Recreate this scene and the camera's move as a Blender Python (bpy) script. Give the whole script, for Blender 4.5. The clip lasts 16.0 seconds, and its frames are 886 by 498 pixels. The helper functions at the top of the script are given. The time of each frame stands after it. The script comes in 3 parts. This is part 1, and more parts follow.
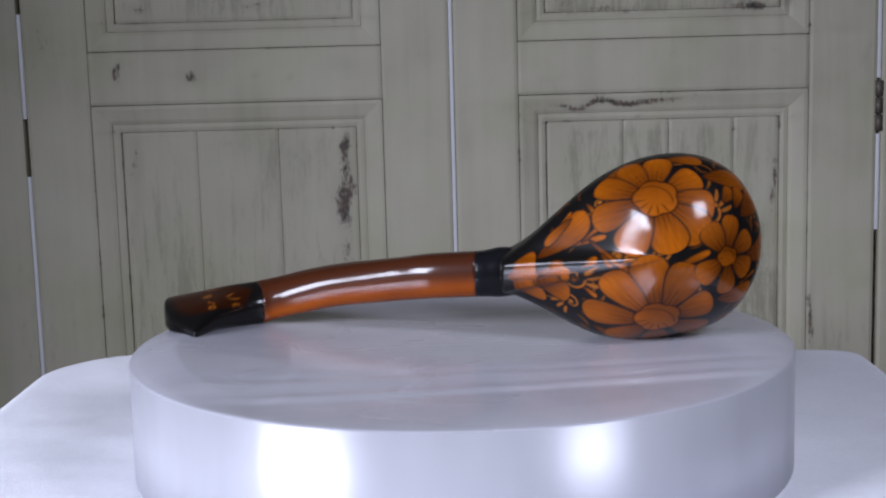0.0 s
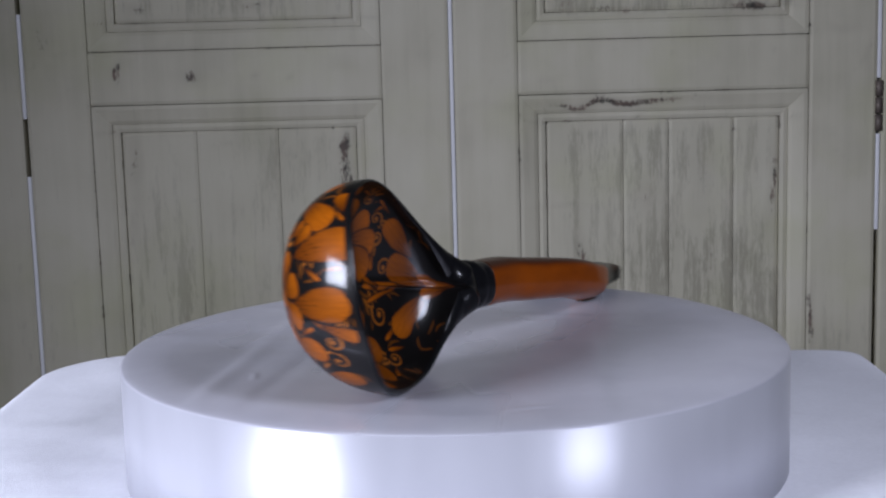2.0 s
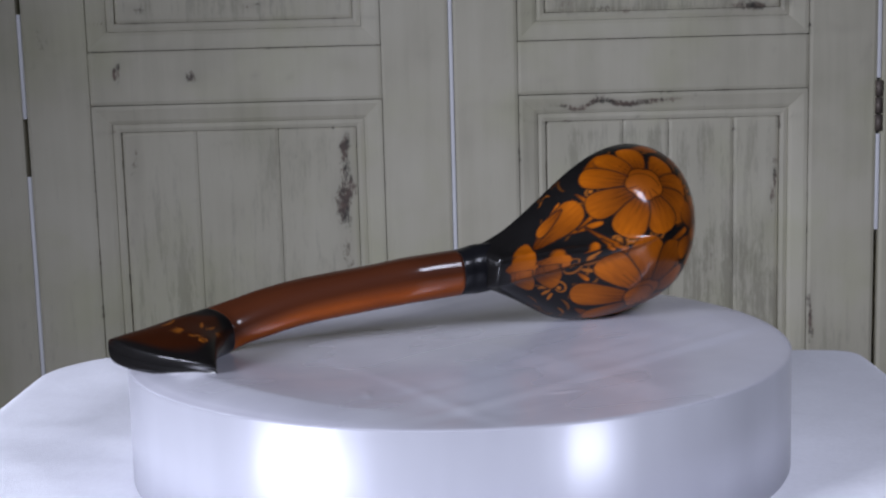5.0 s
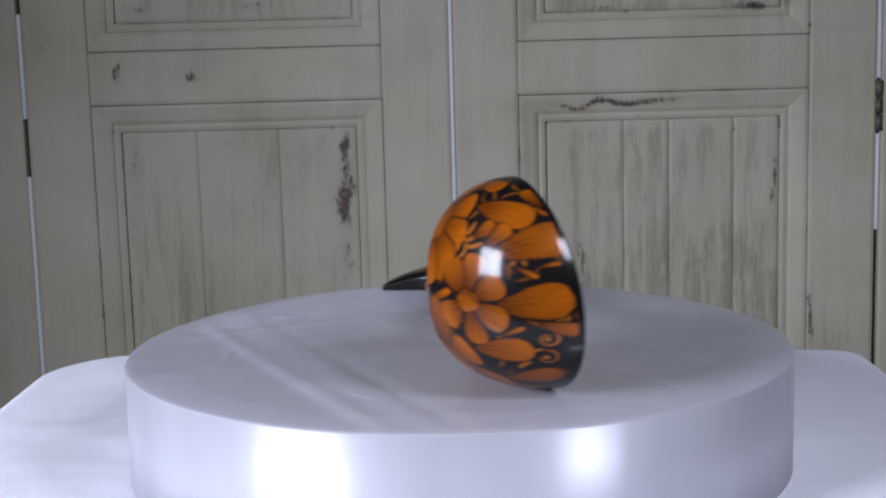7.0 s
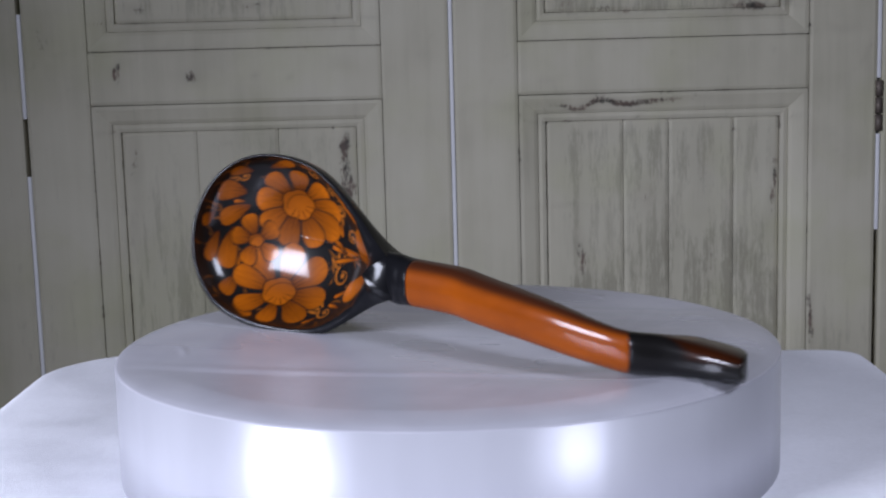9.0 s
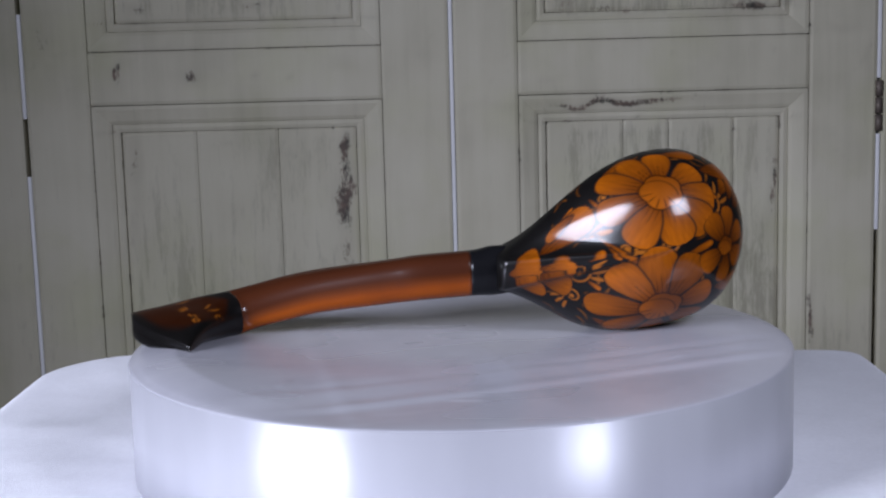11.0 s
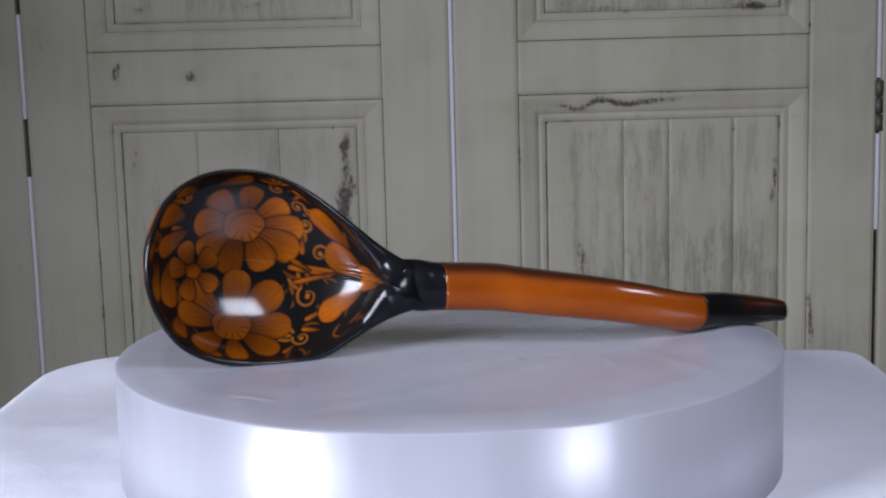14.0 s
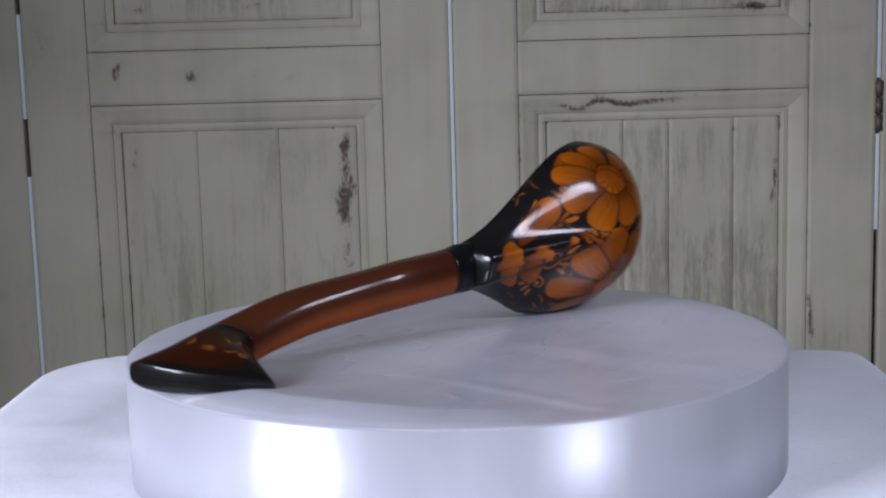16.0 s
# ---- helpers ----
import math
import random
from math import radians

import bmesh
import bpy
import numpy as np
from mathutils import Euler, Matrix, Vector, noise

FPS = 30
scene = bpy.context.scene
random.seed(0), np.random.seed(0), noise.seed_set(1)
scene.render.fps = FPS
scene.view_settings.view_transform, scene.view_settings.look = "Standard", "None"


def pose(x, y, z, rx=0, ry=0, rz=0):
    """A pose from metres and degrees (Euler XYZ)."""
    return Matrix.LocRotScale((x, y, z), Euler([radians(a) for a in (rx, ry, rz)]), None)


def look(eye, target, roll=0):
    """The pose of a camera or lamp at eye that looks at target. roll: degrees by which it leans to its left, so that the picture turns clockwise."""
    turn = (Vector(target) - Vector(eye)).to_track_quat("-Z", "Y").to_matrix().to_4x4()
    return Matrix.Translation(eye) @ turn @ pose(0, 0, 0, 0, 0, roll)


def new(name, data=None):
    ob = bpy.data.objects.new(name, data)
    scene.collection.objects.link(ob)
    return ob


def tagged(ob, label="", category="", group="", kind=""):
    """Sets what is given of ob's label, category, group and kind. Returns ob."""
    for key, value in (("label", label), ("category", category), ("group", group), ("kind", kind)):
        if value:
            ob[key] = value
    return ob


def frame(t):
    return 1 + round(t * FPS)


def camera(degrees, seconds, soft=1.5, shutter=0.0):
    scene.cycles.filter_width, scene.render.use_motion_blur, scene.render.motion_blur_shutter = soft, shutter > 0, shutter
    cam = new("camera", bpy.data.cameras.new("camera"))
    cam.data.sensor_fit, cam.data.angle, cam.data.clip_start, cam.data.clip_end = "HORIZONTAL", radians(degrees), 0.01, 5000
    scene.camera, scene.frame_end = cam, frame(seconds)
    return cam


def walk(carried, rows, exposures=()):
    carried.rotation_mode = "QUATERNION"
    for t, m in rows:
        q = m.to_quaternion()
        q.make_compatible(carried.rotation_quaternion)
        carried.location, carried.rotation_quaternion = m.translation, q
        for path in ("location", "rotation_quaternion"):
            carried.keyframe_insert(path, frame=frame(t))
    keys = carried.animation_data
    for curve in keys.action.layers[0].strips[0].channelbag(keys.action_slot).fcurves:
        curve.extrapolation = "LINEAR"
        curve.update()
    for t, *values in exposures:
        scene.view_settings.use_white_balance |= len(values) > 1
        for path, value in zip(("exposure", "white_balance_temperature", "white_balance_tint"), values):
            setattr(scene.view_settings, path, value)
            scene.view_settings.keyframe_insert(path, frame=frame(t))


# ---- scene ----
Z0 = 0.796            # top of the turntable disc
cam = camera(35.74, 16.0, soft=2.3, shutter=0.5)
EYE = (0.0, -0.5180, Z0 + 0.11395)
PITCH, YAW, ROLL = 8.553, -0.3693, -1.516
aim = Matrix.Translation(EYE) @ pose(0, 0, 0, 90 - PITCH, 0, -YAW) @ pose(0, 0, 0, 0, 0, ROLL)
walk(cam, [(0.0, aim), (16.0, aim)], [(0.0, 0.0), (16.0, 0.0)])

# ---- light ----
world = bpy.data.worlds.new("world")
scene.world = world
world.use_nodes = True
world.node_tree.nodes["Background"].inputs[0].default_value = (0.75, 0.8, 1.0, 1)
world.node_tree.nodes["Background"].inputs[1].default_value = 0.05


def softbox(name, eye, target, w, h, watts, spread, colour):
    lamp = bpy.data.lights.new(name, "AREA")
    lamp.shape, lamp.size, lamp.size_y, lamp.energy, lamp.color = "RECTANGLE", w, h, watts, colour
    lamp.spread = radians(spread)
    ob = new(name, lamp)
    ob.matrix_world = look(eye, target)
    return ob


softbox("softbox_light", (-0.82, -0.68, Z0 + 0.31), (0.03, 0.10, Z0), 0.44, 0.38, 5.85, 85, (0.765, 0.81, 1.0))
softbox("softbox_light", (0.62, -0.66, Z0 + 0.60), (0.12, -0.03, Z0), 0.24, 0.30, 1.85, 85, (0.765, 0.81, 1.0))

# ---- materials ----


class Nodes:
    """A small builder for node materials."""

    def __init__(self, name, rough=0.5, metal=0.0, coat=0.0):
        self.mat = bpy.data.materials.new(name)
        self.mat.use_nodes = True
        self.nt = self.mat.node_tree
        self.bsdf = self.nt.nodes["Principled BSDF"]
        self.bsdf.inputs["Roughness"].default_value = rough
        self.bsdf.inputs["Metallic"].default_value = metal
        self.bsdf.inputs["Coat Weight"].default_value = coat
        self.bsdf.inputs["Coat Roughness"].default_value = 0.12
        self.bsdf.inputs["Specular IOR Level"].default_value = 0.06 if coat else 0.5
        self.coord = self.nt.nodes.new("ShaderNodeTexCoord").outputs["Object"]

    def put(self, kind, **values):
        n = self.nt.nodes.new(kind)
        for k, v in values.items():
            if k in n.inputs:
                n.inputs[k].default_value = v
        return n

    def link(self, a, b):
        self.nt.links.new(a, b)

    def mapped(self, scale):
        m = self.put("ShaderNodeMapping")
        m.inputs["Scale"].default_value = scale
        self.link(self.coord, m.inputs["Vector"])
        return m.outputs[0]

    def noise(self, scale, detail=4.0, stretch=(1, 1, 1), rough=0.55):
        n = self.put("ShaderNodeTexNoise", Scale=scale, Detail=detail, Roughness=rough)
        self.link(self.mapped(stretch), n.inputs["Vector"])
        return n.outputs["Fac"]

    def ramp(self, fac, stops):
        r = self.put("ShaderNodeValToRGB")
        e = r.color_ramp.elements
        while len(e) < len(stops):
            e.new(0.5)
        for el, (p, c) in zip(e, stops):
            el.position, el.color = p, (*c, 1) if len(c) == 3 else c
        self.link(fac, r.inputs[0])
        return r.outputs[0]

    def mix(self, fac, a, b, how="MIX"):
        m = self.nt.nodes.new("ShaderNodeMix")
        m.data_type, m.blend_type = "RGBA", how
        for sock, v in ((m.inputs[0], fac), (m.inputs[6], a), (m.inputs[7], b)):
            if hasattr(v, "is_linked"):
                self.link(v, sock)
            elif isinstance(v, (int, float)):
                sock.default_value = v
            else:
                sock.default_value = (*v, 1)
        return m.outputs[2]

    def math(self, how, a, b=0.0):
        m = self.nt.nodes.new("ShaderNodeMath")
        m.operation = how
        for sock, v in zip(m.inputs, (a, b)):
            if hasattr(v, "is_linked"):
                self.link(v, sock)
            else:
                sock.default_value = v
        return m.outputs[0]

    def colour(self, v):
        if hasattr(v, "is_linked"):
            self.link(v, self.bsdf.inputs["Base Color"])
        else:
            self.bsdf.inputs["Base Color"].default_value = (*v, 1)

    def bump(self, height, strength=0.3, distance=0.001):
        b = self.put("ShaderNodeBump", Strength=strength, Distance=distance)
        self.link(height, b.inputs["Height"])
        self.link(b.outputs[0], self.bsdf.inputs["Normal"])


def plain(name, colour, rough, scale=40.0, spread=0.12, bump=0.1, dist=0.0005, metal=0.0, coat=0.0):
    m = Nodes(name, rough, metal, coat)
    lo = tuple(c * (1 - spread) for c in colour)
    hi = tuple(min(1, c * (1 + spread)) for c in colour)
    f = m.mix(0.5, m.noise(scale), m.noise(scale * 0.13))
    m.colour(m.ramp(f, [(0.3, lo), (0.7, hi)]))
    m.bump(m.noise(scale * 3), bump, dist)
    return m.mat


cloth_mat = plain("white_cloth", (0.83, 0.83, 0.88), 0.92, 420, 0.05, 0.6, 0.0006)
white_mat = plain("white_paint", (0.8, 0.8, 0.82), 0.5, 60, 0.05, 0.1)
wall_mat = plain("grey_plaster", (0.18, 0.18, 0.18), 0.9, 20, 0.1, 0.2)
floor_mat = plain("dark_floorboards", (0.16, 0.12, 0.09), 0.5, 20, 0.2, 0.2)
black_mat = plain("black_lacquer", (0.006, 0.006, 0.007), 0.3, 60, 0.3, 0.03, coat=0.28)
groove_mat = plain("dark_brown_wood", (0.075, 0.06, 0.05), 0.8, 60, 0.3, 0.3)
hinge_mat = plain("rusted_iron", (0.17, 0.14, 0.12), 0.6, 120, 0.4, 0.4, metal=0.5)


def grip_material():
    m = Nodes("orange_lacquer", 0.45, 0.0, 0.5)
    grain = m.noise(60, 4, (0.25, 1, 1))
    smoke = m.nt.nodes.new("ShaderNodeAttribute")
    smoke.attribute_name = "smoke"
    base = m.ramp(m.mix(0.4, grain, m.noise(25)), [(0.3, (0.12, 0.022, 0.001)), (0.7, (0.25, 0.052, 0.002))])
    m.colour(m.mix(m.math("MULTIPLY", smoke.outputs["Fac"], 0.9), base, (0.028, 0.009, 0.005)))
    m.bump(m.noise(150), 0.04, 0.0003)
    return m.mat


def painted_material(name):
    m = Nodes(name, 0.4, 0.0, 0.5)
    at = m.nt.nodes.new("ShaderNodeAttribute")
    at.attribute_name = "paint"
    tone = m.ramp(m.noise(70), [(0.3, (0.78, 0.78, 0.78)), (0.7, (1.1, 1.1, 1.1))])
    m.colour(m.mix(1.0, at.outputs["Color"], tone, "MULTIPLY"))
    m.bump(m.noise(220), 0.05, 0.0003)
    return m.mat


def film_material():
    """White film stretched over the disc, faintly rippled."""
    m = Nodes("white_film", 0.34, 0.3)
    m.colour(m.ramp(m.mix(0.5, m.noise(14), m.noise(60)), [(0.35, (0.49, 0.485, 0.535)), (0.65, (0.56, 0.555, 0.605))]))
    m.bump(m.noise(40, 3, (0.3, 1, 1)), 0.25, 0.001)
    rough = m.ramp(m.noise(11, 3, (0.35, 1, 1)), [(0.38, (0.20, 0.20, 0.20)), (0.62, (0.36, 0.36, 0.36))])
    m.link(rough, m.bsdf.inputs["Roughness"])
    return m.mat


def band_material():
    m = Nodes("satin_band", 0.44, 0.35)
    m.bsdf.inputs["Anisotropic"].default_value = 0.95
    m.bsdf.inputs["Anisotropic Rotation"].default_value = 0.25
    way = m.nt.nodes.new("ShaderNodeTangent")
    way.direction_type, way.axis = "RADIAL", "Z"
    m.link(way.outputs[0], m.bsdf.inputs["Tangent"])
    m.colour(m.ramp(m.noise(25, 3, (1, 1, 0.2)), [(0.35, (0.455, 0.455, 0.495)), (0.65, (0.525, 0.525, 0.57))]))
    m.bump(m.noise(30, 2, (1, 1, 0.05)), 0.35, 0.0015)
    return m.mat


def door_material():
    m = Nodes("aged_cream_paint", 0.7)
    streak = m.noise(9, 5, (6, 1, 0.35), 0.6)
    cloud = m.noise(6, 4)
    base = m.ramp(m.mix(0.7, streak, cloud), [(0.28, (0.42, 0.395, 0.295)), (0.5, (0.54, 0.505, 0.392)), (0.75, (0.615, 0.58, 0.465))])
    green = m.ramp(m.noise(7, 4), [(0.5, (1, 1, 1)), (0.75, (0.92, 0.95, 0.82))])
    base = m.mix(1.0, base, green, "MULTIPLY")
    fine = m.ramp(m.noise(60, 5, (3, 1, 0.25), 0.65), [(0.62, (0, 0, 0)), (0.75, (1, 1, 1))])
    base = m.mix(m.math("MULTIPLY", fine, 0.16), base, (0.16, 0.15, 0.12))
    at, gr = m.nt.nodes.new("ShaderNodeAttribute"), m.nt.nodes.new("ShaderNodeAttribute")
    at.attribute_name, gr.attribute_name = "wear_and_shade", "grime"
    # upright dirty streaks on the sunk boards
    run = m.math("ADD", m.math("MULTIPLY", m.noise(28, 5, (3.2, 1, 0.30), 0.7), 0.7), m.math("MULTIPLY", m.noise(150, 4, (1.6, 1, 0.45), 0.7), 0.3))
    dirt = m.ramp(m.math("SUBTRACT", m.math("ADD", run, m.math("MULTIPLY", gr.outputs["Fac"], 0.16)), 0.60), [(0.0, (0, 0, 0)), (0.10, (1, 1, 1))])
    base = m.mix(m.math("MULTIPLY", dirt, m.math("MULTIPLY", gr.outputs["Fac"], 0.46)), base, (0.15, 0.135, 0.095))
    base = m.mix(m.math("MULTIPLY", gr.outputs["Fac"], 0.12), base, (0.30, 0.29, 0.20))
    brown = m.ramp(m.noise(55), [(0.38, (0.055, 0.05, 0.04)), (0.62, (0.17, 0.115, 0.09))])
    chips = m.math("ADD", m.math("MULTIPLY", m.noise(210, 5, (1.5, 1, 0.7), 0.7), 0.65), m.math("MULTIPLY", m.noise(48, 3, (1.7, 1, 0.6)), 0.35))
    worn = m.ramp(m.math("SUBTRACT", m.math("ADD", m.math("MULTIPLY", at.outputs["Fac"], 0.56), 0.17), chips), [(0.0, (0, 0, 0)), (0.15, (1, 1, 1))])
    m.colour(m.mix(m.math("ADD", m.math("MULTIPLY", worn, 0.8), m.math("MULTIPLY", at.outputs["Fac"], 0.22)), base, brown))
    m.bump(m.math("ADD", streak, m.noise(80, 4, (4, 1, 0.3))), 0.16, 0.0012)
    return m.mat


film_mat, band_mat, door_mat, grip_mat = film_material(), band_material(), door_material(), grip_material()

# ---- meshes ----


def mesh_of(name, bm, mats, smooth=True):
    me = bpy.data.meshes.new(name)
    bm.normal_update()
    bm.to_mesh(me)
    bm.free()
    for m in mats if isinstance(mats, (list, tuple)) else [mats]:
        me.materials.append(m)
    if smooth:
        me.polygons.foreach_set("use_smooth", [True] * len(me.polygons))
    return me


def part(name, bm, material, parent, label="", smooth=True):
    ob = new(name, mesh_of(name, bm, material, smooth))
    ob.parent = parent
    return tagged(ob, label)


def box(bm, x0, y0, z0, x1, y1, z1, bevel=0.0):
    r = bmesh.ops.create_cube(bm, size=1.0, matrix=Matrix.Translation(((x0 + x1) / 2, (y0 + y1) / 2, (z0 + z1) / 2)) @ Matrix.Diagonal((x1 - x0, y1 - y0, z1 - z0, 1)))
    if bevel:
        es = list({e for v in r["verts"] for e in v.link_edges})
        bmesh.ops.bevel(bm, geom=es, offset=bevel, segments=2, profile=0.6, affect="EDGES")
    return bm


def thing_empty(name, m):
    ob = new(name)
    ob.empty_display_size = 0.05
    ob.matrix_world = m
    return ob


def loft(bm, rings, close=True):
    """Joins rings of points, each as long as the others, into a tube."""
    vs = [[bm.verts.new(p) for p in r] for r in rings]
    n = len(vs[0])
    for a, b in zip(vs, vs[1:]):
        for i in range(n):
            bm.faces.new((a[i], a[(i + 1) % n], b[(i + 1) % n], b[i]))
    if close:
        bm.faces.new(list(reversed(vs[0])))
        bm.faces.new(vs[-1])
    return vs


# ---- room ----
DOOR_Y = 1.0
FLOOR = 0.0


def slab(name, a, b, mat, label):
    ob = new(name, mesh_of(name, box(bmesh.new(), *a, *b), mat, False))
    return tagged(ob, label, name.split("_")[0], kind="structure")


slab("floor", (-2.2, -2.4, -0.1), (2.2, 1.6, FLOOR), floor_mat, "dark wooden floor of the room")
slab("wall_west", (-2.3, -2.4, FLOOR), (-2.2, 1.6, 2.6), wall_mat, "plain grey plaster wall")
slab("wall_east", (2.2, -2.4, FLOOR), (2.3, 1.6, 2.6), wall_mat, "plain grey plaster wall")
slab("wall_south", (-2.3, -2.5, FLOOR), (2.3, -2.4, 2.6), wall_mat, "plain grey plaster wall facing the doors")
slab("wall_north", (-2.3, 1.6, FLOOR), (2.3, 1.7, 2.6), wall_mat, "plain wall behind the row of doors")
slab("ceiling", (-2.3, -2.5, 2.6), (2.3, 1.7, 2.7), wall_mat, "plain ceiling of the room")


def speckle(x, z, scale, seed):
    """Smooth random values between 0 and 1 over a plane."""
    x, z = x * scale + seed * 17.3, z * scale + seed * 5.1
    i, k = np.floor(x), np.floor(z)
    u, v = x - i, z - k
    u, v = u * u * (3 - 2 * u), v * v * (3 - 2 * v)

    def dot(a, b):
        return np.modf(np.abs(np.sin(a * 127.1 + b * 311.7 + seed * 3.7) * 43758.5453))[0]

    return (dot(i, k) * (1 - u) + dot(i + 1, k) * u) * (1 - v) + (dot(i, k + 1) * (1 - u) + dot(i + 1, k + 1) * u) * v


# worn and dirty places on the doors: along, height over the disc, half width, half height, strength
STAINS_LEFT = [(-0.1155, -0.005, 0.0062, 0.030, 0.95), (-0.119, -0.060, 0.011, 0.036, 1.0), (-0.112, -0.04, 0.004, 0.03, 0.9), (-0.117, -0.125, 0.010, 0.038, 0.75), (-0.351, -0.01, 0.0062, 0.0281, 0.7), (-0.353, -0.079, 0.0044, 0.0187, 0.6), (-0.349, -0.048, 0.0031, 0.0375, 0.4), (-0.362, 0.09, 0.005, 0.0137, 0.9), (-0.283, 0.083, 0.0112, 0.005, 0.8), (-0.212, 0.084, 0.0037, 0.0025, 0.7), (-0.173, 0.084, 0.0031, 0.0025, 0.7), (-0.118, 0.093, 0.0125, 0.0087, 0.4), (-0.441, 0.129, 0.01, 0.025, 0.55), (-0.43, 0.11, 0.0125, 0.0031, 0.5), (-0.337, 0.161, 0.01, 0.0037, 0.8)]
STAINS_MIDDLE = [(-0.214, 0.159, 0.0187, 0.0031, 0.8), (-0.435, 0.092, 0.0062, 0.0125, 0.4), (-0.028, 0.102, 0.01, 0.0075, 0.4), (-0.037, 0.118, 0.0075, 0.025, 0.25), (0.185, 0.147, 0.0437, 0.0075, 0.7), (0.136, 0.147, 0.0187, 0.0094, 0.7), (0.339, 0.146, 0.0375, 0.0075, 0.8), (0.184, 0.043, 0.0905, 0.0045, 1.0), (0.271, 0.045, 0.0375, 0.0037, 0.5), (0.107, 0.074, 0.0075, 0.0037, 0.5), (0.434, 0.118, 0.0156, 0.005, 0.5), (0.373, 0.077, 0.0087, 0.0125, 0.3), (0.362, -0.054, 0.0056, 0.0375, 0.8), (0.353, -0.098, 0.0087, 0.0156, 0.6), (0.399, -0.201, 0.0056, 0.0343, 0.95)]
STAINS_RIGHT = [(0.398, 0.008, 0.0037, 0.0499, 0.6), (0.145, -0.124, 0.0062, 0.0312, 0.8), (0.221, -0.056, 0.0125, 0.0156, 0.6), (0.243, -0.095, 0.005, 0.0562, 0.5), (0.284, -0.033, 0.0112, 0.0375, 0.5), (0.291, -0.141, 0.005, 0.025, 0.6), (0.315, -0.059, 0.0031, 0.0499, 0.6), (0.016, 0.002, 0.0087, 0.0156, 0.5), (0.084, 0.004, 0.0031, 0.0437, 0.6), (0.127, -0.073, 0.025, 0.0025, 0.5), (0.463, 0.087, 0.0037, 0.0312, 0.5), (-0.375, -0.195, 0.01, 0.0312, 0.5), (-0.396, -0.181, 0.0075, 0.0375, 0.5), (-0.278, -0.184, 0.0187, 0.0375, 0.3), (-0.213, -0.16, 0.0125, 0.025, 0.4)]


EDGE_X = (-0.3945, -0.364, -0.1025, -0.072, 0.077, 0.1075, 0.3665, 0.397)
EDGE_Z = (0.0235, 0.0545, 0.1125, 0.1435)


def wear_and_shade(x, z):
    """How much of the paint is worn, stained or, along the mouldings, darkened as soft shading at places of the doors'
    plane.
    """
    h = z - Z0
    n = 0.35 * speckle(x, h, 90, 1) + 0.25 * speckle(x, h, 220, 2) + 0.4 * speckle(x * 2.2, h * 0.6, 40, 3)
    total = np.zeros_like(x)
    for a, b, hw, hh, s in STAINS_LEFT + STAINS_MIDDLE + STAINS_RIGHT:
        jx, jz = 0.008 * (speckle(x, h, 45, 31) - 0.5), 0.012 * (speckle(x, h, 38, 32) - 0.5)
        d = ((x - a + jx) / (hw * 1.25)) ** 2 + ((h - b + jz) / (hh * 1.25)) ** 2
        total = np.maximum(total, s * np.exp(-d))
    in_panel = ((x > -0.397) & (x < -0.07)) | ((x > 0.075) & (x < 0.399))
    off_rail = (h < 0.056) | (h > 0.111)
    for lines, along, across, where in ((EDGE_X, x, h, off_rail), (EDGE_Z, h, x, in_panel)):
        for e in lines:
            gap = 0.55 + 0.45 * np.sign(speckle(across, along * 0 + e, 14, 21) - 0.42)
            # broad band: soft shading beside the groove, put into the colour
            total = np.maximum(total, 0.30 * speckle(across, along * 0 + e, 9, 23) * np.exp(-((along - e) / 0.006) ** 2) * where)
            total = np.maximum(total, gap * (0.32 + 0.45 * speckle(across, along * 0 + e, 55, 22)) * np.exp(-((along - e) / 0.0026) ** 2) * where)
    specks = np.clip((0.6 * speckle(x, h, 160, 5) + 0.4 * speckle(x, h, 45, 6) - 0.84) * 8, 0, 1)
    return np.clip(total * (0.72 + 0.5 * n) + specks * 0.6, 0, 1)


def grime(x, z):
    """Where dirt has run down the sunk boards, 0 to 1."""
    h = z - Z0
    total = np.zeros_like(x)
    for a, b, top, s in ((0.12, 0.372, 0.03, 1.0), (-0.365, -0.115, 0.03, 0.5), (0.10, 0.39, 0.30, 0.9), (-0.365, -0.1, 0.30, 0.7)):
        low = -1.0 if top < 0.1 else 0.135
        total = np.maximum(total, s * np.clip((x - a) / 0.012, 0, 1) * np.clip((b - x) / 0.012, 0, 1) * np.clip((top - h) / 0.02, 0, 1) * np.clip((h - low) / 0.01, 0, 1))
    rail = 0.35 * np.exp(-((h - 0.062) / 0.012) ** 2) * (x > 0.1)
    foot = np.clip((-0.10 - h) / 0.12, 0, 1) * 0.7
    return np.clip(total * (0.45 + 0.75 * speckle(x, h, 16, 41)) + rail + foot * speckle(x, h * 0.3, 22, 42), 0, 1)


